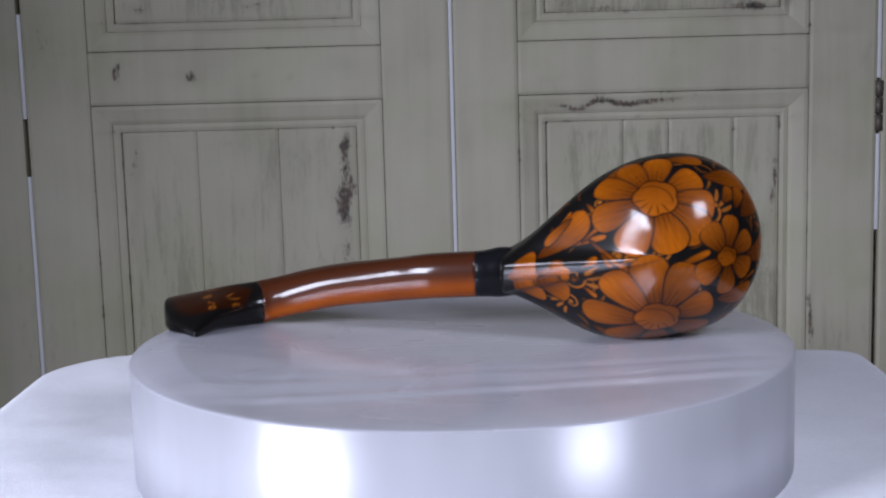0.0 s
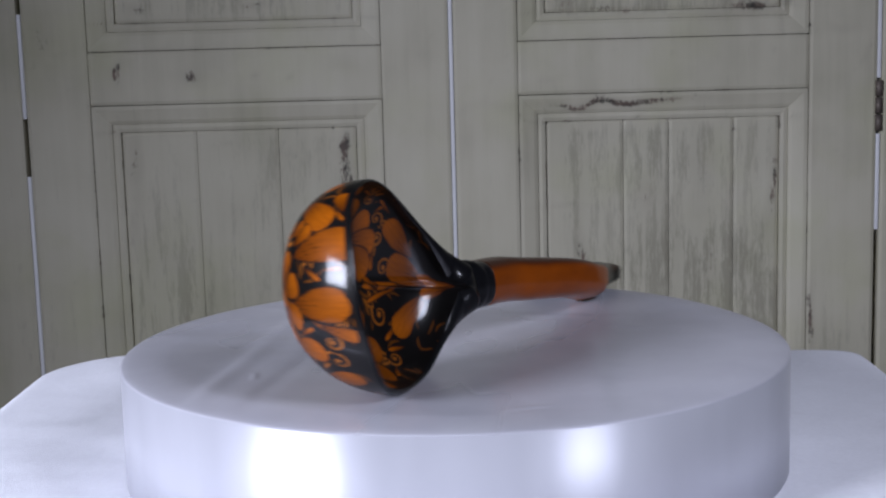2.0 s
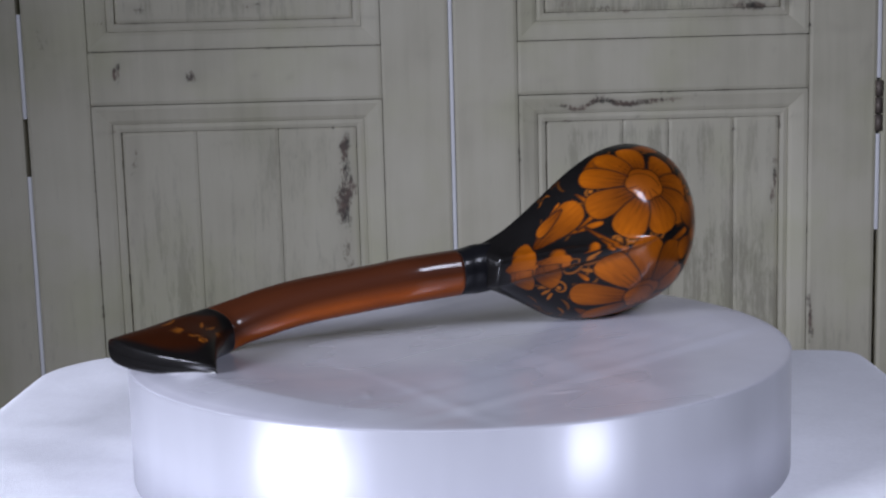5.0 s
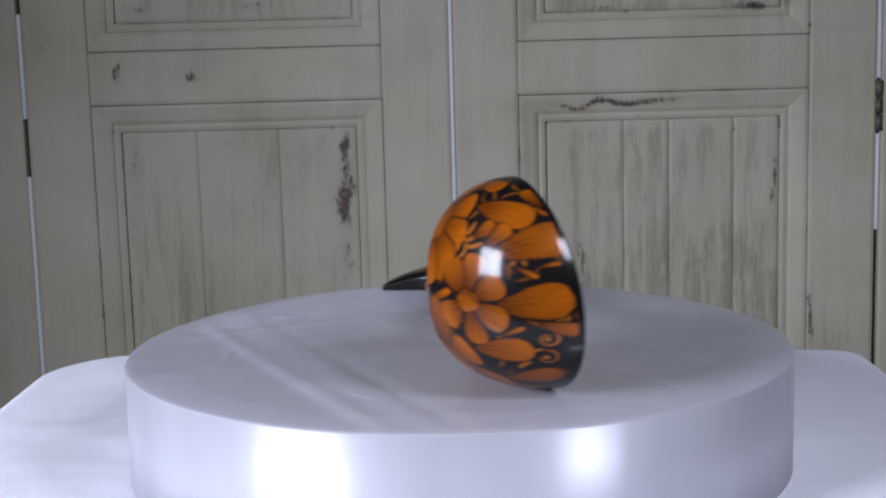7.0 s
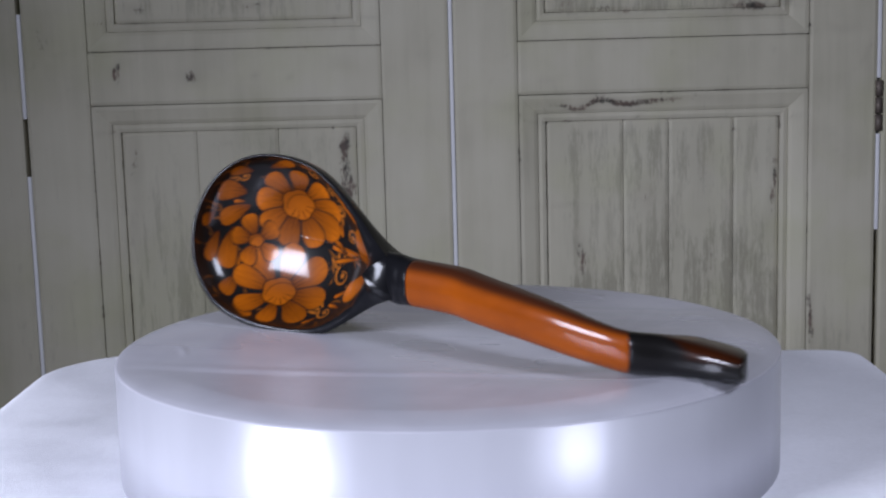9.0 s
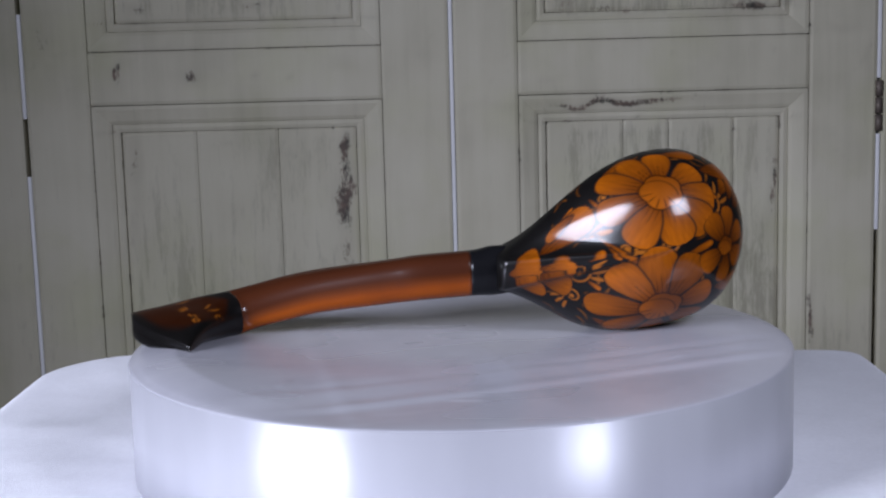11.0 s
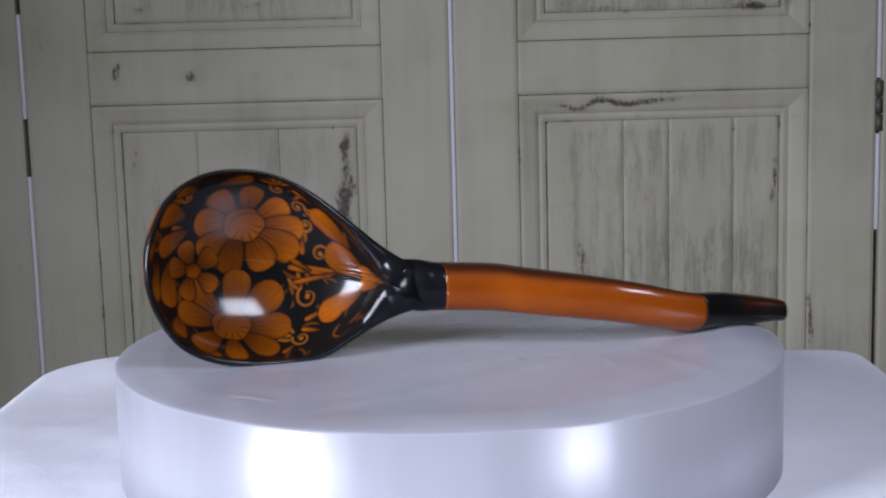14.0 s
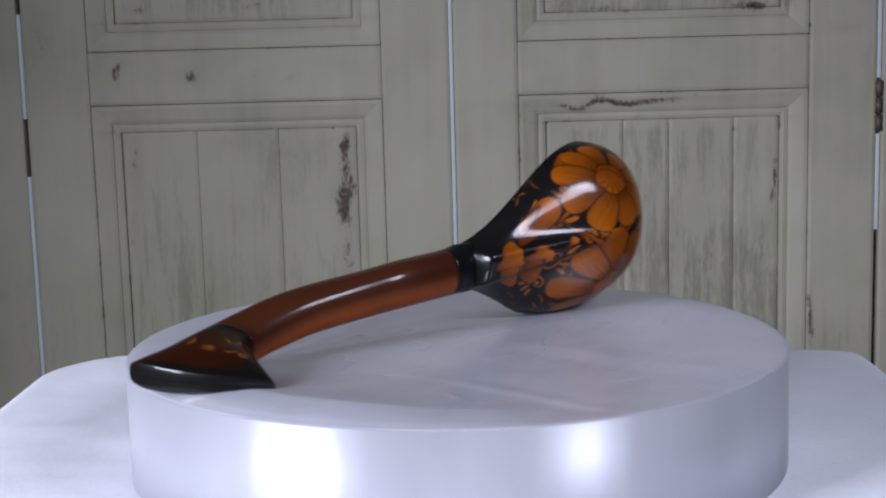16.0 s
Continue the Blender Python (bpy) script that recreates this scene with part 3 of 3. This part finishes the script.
# curled tendrils: middle, reach, turn
OUTER_CURLS = ((75.8, 37.2, 2.5, 90), (88, 46.2, 2.8, 30), (55.6, 29.3, 3.0, 0), (53.2, 21.6, 2.9, 200), (83.8, 27.8, 1.9, 120), (105.5, 20.4, 3.2, 160), (107.8, 25.8, 2.4, 40), (103.5, 50.5, 2.0, 250), (60.5, 50, 2.3, 70), (66.5, 36, 1.9, 10), (112, 31, 1.8, 100), (98.5, 26.6, 1.6, 300))
INNER_CURLS = ((61.6, 25.2, 3.0, 60), (57.4, 36.2, 2.7, 200), (63.5, 12.6, 2.8, 20), (67.4, 56.6, 2.4, 100), (62, 50.2, 2.4, 210), (60.6, 44.4, 2.0, 300), (93, 55, 1.9, 0))
BLACK = np.array((0.0055, 0.005, 0.0048))
DARK = np.array((0.050, 0.010, 0.0015))
ORANGE = np.array((0.29, 0.072, 0.0026))
GOLD = np.array((0.30, 0.092, 0.010))


def lay(col, mask, colour):
    return col + (colour - col) * mask[:, None]


def soft(v, w=0.22):
    return np.clip(0.5 - v / (2 * w), 0, 1)


def petal(col, X, Z, x0, z0, x1, z1, wd, hatch, tone=1.0):
    """One brushed petal or leaf, from its narrow foot to its round tip."""
    ln = math.hypot(x1 - x0, z1 - z0)
    c, s = (x1 - x0) / ln, (z1 - z0) / ln
    u, v = ((X - x0) * c + (Z - z0) * s) / ln, -(X - x0) * s + (Z - z0) * c
    w = np.clip(u, 0, 1)
    half = wd / 2 * w ** 0.75 * np.sqrt(1 - w ** 4.5) / 0.78
    half = half * (0.93 + 0.14 * speckle(u * 3, v * 0 + x0, 1.0, 14))
    d = np.where((u > 0) & (u < 1.0), np.abs(v) - half, np.minimum(np.hypot(X - x1, Z - z1), 5.0) + 0.3)
    col = lay(col, soft(d - 0.42), BLACK)
    shade = np.clip(0.06 + 1.08 * u - 0.22 * (v / (wd / 2)) ** 2, 0.1, 1)
    brush = 0.82 + 0.36 * speckle(u * 5, v * 2.4, 1.0, 12)
    body = DARK + (ORANGE * tone - DARK) * np.clip(shade * brush, 0, 1.1)[:, None]
    col = lay(col, soft(d), body)
    if hatch:
        lines = np.clip(np.cos(v * 2 * math.pi / 1.15) - 0.62, 0, 1) * 2.2 * soft((u - 0.40 - 0.1 * np.cos(v * 4)) * ln, 0.8)
        col = lay(col, np.clip(lines, 0, 1) * soft(d) * 0.8, DARK * 0.3)
    return col


def ornament(X, Z, flowers, leaves, strokes, curls, seed):
    rnd = random.Random(seed)
    col = np.tile(BLACK, (len(X), 1))
    for _ in range(110):
        x, z, a = rnd.uniform(36, 118), rnd.uniform(3, 68), rnd.uniform(0, 360)
        u, v = (X - x) * math.cos(a) + (Z - z) * math.sin(a), -(X - x) * math.sin(a) + (Z - z) * math.cos(a)
        ln = rnd.uniform(1.8, 3.6)
        v = v - 0.10 * u * u
        d = np.abs(v) - 0.40 * np.clip(1 - (u / ln) ** 2, 0, 1) ** 0.7
        col = lay(col, soft(d, 0.18) * (np.abs(u) < ln) * rnd.uniform(0.4, 0.9), GOLD * rnd.uniform(0.3, 0.75))
    for x, z, r, a in curls:
        dx, dz = X - x, Z - z
        ang = (np.arctan2(dz, dx) - radians(a)) % math.tau
        d = np.abs(np.hypot(dx, dz) - r * (0.38 + 0.62 * ang / math.tau)) - 0.36 * (0.35 + 0.65 * ang / math.tau)
        col = lay(col, soft(np.hypot(dx, dz) - r - 0.9), BLACK)
        col = lay(col, soft(d, 0.18), GOLD * 0.85)
        col = lay(col, soft(np.hypot(dx, dz) - 0.65, 0.2), GOLD * 0.85)
        for k in range(3):
            b = radians(a + k * 24 - 20)
            u, v = dx * math.cos(b) + dz * math.sin(b) - r * 1.1, -dx * math.sin(b) + dz * math.cos(b)
            d = np.abs(v - 0.05 * u * u) - 0.5 * np.sqrt(np.clip(1 - ((u - 2.0) / 2.0) ** 2, 0, 1))
            col = lay(col, soft(d, 0.2) * (u > 0) * (u < 4.0), GOLD * 0.8)
    for row in strokes:
        col = petal(col, X, Z, *row, False, 1.0)
    for row in leaves:
        col = petal(col, X, Z, *row, True, rnd.uniform(0.75, 1.0))
    for x, z, core, wd, mids in flowers:
        for px, pz in sorted(mids, key=lambda m: -m[1]):
            r = math.hypot(px - x, pz - z)
            k0, k1 = core * 0.55 / r, 1 + wd * 0.52 / r
            col = petal(col, X, Z, x + (px - x) * k0, z + (pz - z) * k0, x + (px - x) * k1, z + (pz - z) * k1, wd * rnd.uniform(0.90, 1.06), True, rnd.uniform(0.68, 1.08))
        # the core: a half-closed bud with a pointed lower edge and a dark eye
        dx, dz = (X - x) / 1.15, Z - z
        d = np.hypot(dx, dz) - core * (0.86 + 0.12 * np.abs(np.sin(2.5 * np.arctan2(dz, dx))))
        col = lay(col, soft(d - 0.35), DARK * 0.2)
        body = DARK + (ORANGE - DARK) * np.clip(0.62 - 0.30 * dz / core, 0.2, 0.85)[:, None]
        col = lay(col, soft(d), body)
        turn = np.arctan2(dz, dx)
        rays = np.clip(np.cos(turn * 13) - 0.5, 0, 1) * 2 * soft(core * 0.42 - np.hypot(dx, dz), 0.5) * soft(np.abs((turn + 1.9 + math.pi) % math.tau - math.pi) - 1.25, 0.3)
        col = lay(col, rays * soft(d + 0.2) * 0.7, DARK * 0.3)
        fold = np.abs(np.hypot(dx + 0.22 * core, dz + 0.3 * core) - core * 0.95) - 0.2
        col = lay(col, soft(fold, 0.2) * soft(d + 0.3) * (dz > -0.3 * core) * 0.65, DARK * 0.3)
    return col


def cup_arrays(edge_at, pole, na, ns, slim=0.0):
    u = np.arange(na) * math.tau / na
    U, S = np.meshgrid(u, np.linspace(0.012, 1, ns))
    edge = edge_at(U.ravel())
    pts = np.stack(shell(edge, U.ravel(), S.ravel(), pole, slim), -1)
    return pts, np.stack(flat_place(edge, S.ravel(), pole), -1), S.ravel()


def painted_mesh(name, pts, faces, colours, mat):
    me = bpy.data.meshes.new(name)
    me.from_pydata(pts.tolist(), [], faces)
    me.materials.append(mat)
    rgba = np.concatenate([colours, np.ones((len(colours), 1))], 1).astype(np.float32)
    me.attributes.new("paint", "FLOAT_COLOR", "POINT").data.foreach_set("color", rgba.ravel())
    me.polygons.foreach_set("use_smooth", [True] * len(me.polygons))
    return me


def ring_faces(na, rows, flip):
    idx = np.arange(na * rows).reshape(rows, na)
    a, b, c, d = idx[:-1], np.roll(idx[:-1], -1, 1), np.roll(idx[1:], -1, 1), idx[1:]
    q = np.stack([a, d, c, b] if flip else [a, b, c, d], -1).reshape(-1, 4).tolist()
    cap = idx[0].tolist()
    return q + [cap if flip else cap[::-1]]


def bowl_parts(parent):
    na, ns = 560, 150
    pts, flat, s = cup_arrays(back_edge, POLE, na, ns, 1.0)
    u = np.arange(na) * math.tau / na
    for k in np.linspace(0, 1, 13)[1:]:
        pts = np.concatenate([pts, np.stack(back_edge(u, k), -1)])
        edge = flat[(ns - 1) * na:ns * na]
        flat = np.concatenate([flat, edge + (edge - np.array((POLE[0], POLE[2])) * 1000) * 0.22 * k])
        s = np.concatenate([s, np.full(na, 1.0 + k)])
    pts = fair(pts, na, 220)
    col = ornament(flat[:, 0], flat[:, 1], OUTER_FLOWERS, OUTER_LEAVES, OUTER_STROKES, OUTER_CURLS, 3)
    col = lay(col, np.clip((s - 0.968) / 0.010, 0, 1) * np.where(pts[:, 0] > 0.058, 1, np.clip((s - 1.62) * 12, 0, 1)), BLACK)
    neck = np.clip((0.0200 + 0.8 * np.clip(pts[:, 1] - 0.004, 0, 1) - pts[:, 0]) / 0.0006, 0, 1)
    col = lay(col, neck, BLACK)
    bowl = new("bowl", painted_mesh("bowl", pts, ring_faces(na, ns + 12, True), col, painted_material("painted_lacquer")))
    bowl.parent = parent
    pts, flat, s = cup_arrays(hollow, IN_POLE, na, ns)
    pts = fair(pts, na, 150)
    col = ornament(flat[:, 0], flat[:, 1], INNER_FLOWERS, INNER_LEAVES, INNER_STROKES, INNER_CURLS, 8)
    col = lay(col, np.clip((s - 0.975) / 0.012, 0, 1), BLACK)
    inner = new("hollow", painted_mesh("hollow", pts, ring_faces(na, ns, False), col, bpy.data.materials["painted_lacquer"]))
    inner.parent = bowl
    tagged(inner, "painted hollow with orange flowers on black")
    # the rounded lip between the two
    u = np.arange(280) * math.tau / 280
    o, i = np.stack(outline(u), -1), np.stack(hollow(u), -1)
    rings = []
    for k in np.linspace(0, 1, 9):
        p = o + (i - o) * k
        p[:, 1] += 0.0011 * math.sin(k * math.pi) ** 0.7 * np.clip(np.hypot(o[:, 0] - i[:, 0], o[:, 2] - i[:, 2]) / 0.004, 0.4, 1.6)
        rings.append(p.tolist())
    bm = bmesh.new()
    loft(bm, rings, close=False)
    bmesh.ops.recalc_face_normals(bm, faces=bm.faces)
    part("lip", bm, black_mat, bowl, "shiny black lip of the bowl")


# cross sections of the handle: back edge, front edge (along, depth), height, half height, bulge of the end, lean, squareness
SECTIONS = ((0.0305, 0, 0.0278, 0.0092, 0.0258, 0.009, 0, 0, 0.95), (0.019, 0.001, 0.019, 0.0162, 0.0248, 0.0097, 0, 0, 0.9), (0.0135, 0.002, 0.015, 0.0178, 0.0243, 0.0092, 0, 0, 0.85), (0.0085, 0.003, 0.0112, 0.0192, 0.0239, 0.0089, 0, 0, 0.8),
            (-0.0105, 0.008, -0.007, 0.0248, 0.0226, 0.0088, 0, 0, 0.74), (-0.0237, 0.0142, -0.019, 0.0305, 0.0207, 0.0086, 0, 0, 0.74), (-0.0475, 0.0252, -0.0425, 0.0413, 0.01718, 0.0083, 0, 0.002, 0.74), (-0.061, 0.0302, -0.057, 0.046, 0.01426, 0.0081, 0, 0.004, 0.74),
            (-0.0715, 0.0327, -0.0705, 0.0486, 0.0114, 0.0076, 0, 0.005, 0.74), (-0.077, 0.0323, -0.0825, 0.0493, 0.0094, 0.0074, 0, 0.005, 0.72), (-0.084, 0.0273, -0.094, 0.0477, 0.00894, 0.0073, 0.001, 0.0035, 0.66), (-0.0918, 0.0173, -0.1053, 0.0482, 0.0085, 0.0067, 0.0025, 0.0006, 0.6),
            (-0.0975, 0.0072, -0.1138, 0.0497, 0.0076, 0.006, 0.0045, 0.001, 0.54), (-0.1, 0.0025, -0.1186, 0.0503, 0.007, 0.0054, 0.006, 0.0013, 0.5))


def section_points(row, n=40):
    xl, yl, xr, yr, z, h, bulge, lean, power = row
    mx, my, dx, dy = (xl + xr) / 2, (yl + yr) / 2, (xr - xl) / 2, (yr - yl) / 2
    pts = []
    thin = bulge / 0.006      # the tail grows thin towards its back edge
    for i in range(n):
        c, s = math.cos(i * math.tau / n), math.sin(i * math.tau / n)
        k, m = math.copysign(abs(c) ** power, c), math.copysign(abs(s) ** power, s)
        pts.append((mx + dx * k - bulge * (1 - k * k), my + dy * k, z - h + h * (1 + m) * (1 - thin * (0.05 + 0.22 * (1 - k))) + lean * 0.4 * k))
    return pts


def smooth_rows(rows, steps=7):
    a = np.array(rows, float)
    out = []
    for i in range(len(a) - 1):
        p0, p1, p2, p3 = a[max(i - 1, 0)], a[i], a[i + 1], a[min(i + 2, len(a) - 1)]
        for t in np.arange(steps) / steps:
            out.append(0.5 * (2 * p1 + (p2 - p0) * t + (2 * p0 - 5 * p1 + 4 * p2 - p3) * t * t + (3 * p1 - p0 - 3 * p2 + p3) * t ** 3))
    return out + [a[-1]], steps


def tail_paint(pts):
    """A brown field with a black border and a few gold strokes on the tail's upper side."""
    X, Y = pts[:, 0] * 1000, pts[:, 1] * 1000
    col = np.tile(BLACK, (len(pts), 1))
    upper = np.clip((pts[:, 2] - 0.0085 - 0.02 * (0.12 + pts[:, 0])) / 0.002, 0, 1)
    inner = soft(X + 83.5 - 0.18 * (Y - 30), 1.0) * soft(-(X + 113 + 0.35 * (Y - 30)), 1.5) * soft(np.abs(Y - 31 - 0.05 * (X + 100)) - 0.62 * (-X - 74), 1.2)
    col = lay(col, upper * inner * 0.8, DARK * 0.55)
    for x, y, r in ((-86.5, 24.5, 1.7), (-96, 20, 1.2)):
        col = lay(col, upper * soft(np.abs(np.hypot(X - x, Y - y) - r) - 0.32, 0.2), GOLD * 0.8)
    for x, y, a, ln in ((-88.5, 28.5, 20, 2.4), (-90.5, 31.5, 60, 2.4), (-99, 40, 20, 3.0), (-97, 24, -40, 2.6), (-101, 31, 10, 3.0)):
        u, v = (X - x) * math.cos(radians(a)) + (Y - y) * math.sin(radians(a)), -(X - x) * math.sin(radians(a)) + (Y - y) * math.cos(radians(a))
        col = lay(col, upper * soft(np.abs(v - 0.08 * u * u) - 0.55 * np.sqrt(np.clip(1 - (u / ln) ** 2, 0, 1)), 0.2) * (np.abs(u) < ln), GOLD * 0.55)
    return col


def handle_parts(parent):
    rows, k = smooth_rows(SECTIONS, 12)
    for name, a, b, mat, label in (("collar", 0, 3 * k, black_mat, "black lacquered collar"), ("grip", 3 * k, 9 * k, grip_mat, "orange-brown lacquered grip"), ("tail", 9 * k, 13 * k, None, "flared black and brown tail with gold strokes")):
        n = 48 if mat else 110
        rings = [section_points(r, n) for r in rows[a:b + 1]]
        if mat is None:     # rounded end
            last = np.array(rings[-1])
            mid = last.mean(0)
            for g, push in ((0.95, 0.0003), (0.86, 0.0005), (0.4, 0.0005), (0.02, 0.0005)):
                p = last.copy()
                level = (last[:, 2] + last[-np.arange(n) % n, 2]) / 2
                p[:, 2] = level + (last[:, 2] - level) * g
                p[:, 0] -= push
                p[:, 1] = mid[1] + (last[:, 1] - mid[1]) * (1 - (1 - g) * 0.03)
                rings.append(p.tolist())
        bm = bmesh.new()
        loft(bm, rings)
        bmesh.ops.recalc_face_normals(bm, faces=bm.faces)
        ob = part(name, bm, mat or bpy.data.materials["painted_lacquer"], parent, label)
        for p in ob.data.polygons:
            p.use_smooth = len(p.vertices) == 4
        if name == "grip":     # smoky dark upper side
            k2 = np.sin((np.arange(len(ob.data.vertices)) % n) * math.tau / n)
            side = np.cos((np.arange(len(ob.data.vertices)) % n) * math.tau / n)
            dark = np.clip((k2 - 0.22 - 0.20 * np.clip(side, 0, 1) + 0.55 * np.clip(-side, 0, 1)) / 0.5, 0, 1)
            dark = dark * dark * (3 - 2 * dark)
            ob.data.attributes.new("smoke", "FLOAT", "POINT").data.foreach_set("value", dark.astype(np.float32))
        if mat is None:
            pts = np.empty(len(ob.data.vertices) * 3)
            ob.data.vertices.foreach_get("co", pts)
            col = tail_paint(pts.reshape(-1, 3))
            ob.data.attributes.new("paint", "FLOAT_COLOR", "POINT").data.foreach_set("color", np.concatenate([col, np.ones((len(col), 1))], 1).astype(np.float32).ravel())


spoon = thing_empty("painted_spoon", pose(0, 0, Z0 + 0.0004))
bowl_parts(spoon)
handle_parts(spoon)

# ---- what moves ----
SPIN = -1.1157      # mean speed of the turntable, radians a second, clockwise from above; it runs unevenly
SWAY = ((-0.15704, -0.12867), (-0.01475, -0.00944), (0.00289, -0.0039))
LATE = ((1.6, 2.0, 2.5, 3.0, 3.5, 4.0, 5.25, 7.2, 7.63, 8.13, 8.6, 12.9, 13.26, 13.76, 14.3), (0, 0.055, 0.045, 0, 0, -0.065, 0, 0, 0.055, 0.055, 0, 0, 0.055, 0.045, 0))


def turned(z, t):
    w = SPIN * t
    a = w + sum(c * (math.cos(k * w) - 1) + s * math.sin(k * w) for k, (c, s) in enumerate(SWAY, 1)) + float(np.interp(t, *LATE))
    return Matrix.Translation((0, 0, z)) @ Matrix.Rotation(a, 4, "Z")


def motions():
    times = [i * 0.25 for i in range(65)]
    walk(turntable, [(t, turned(0.7525, t)) for t in times])
    walk(spoon, [(t, turned(Z0 + 0.0004, t)) for t in times])


tagged(table, "small square wooden table hidden under a white cloth", "table")
tagged(cloth, "white cloth draped over the small table", "tablecloth")
tagged(turntable, "round white turntable with satin side and creased film on top", "turntable")
tagged(spoon, "large lacquered wooden spoon painted with orange flowers on black", "spoon")
for d in doors:
    tagged(d, "aged cream panelled wooden door with worn, stained paint", "door", "row of panelled doors")
motions()
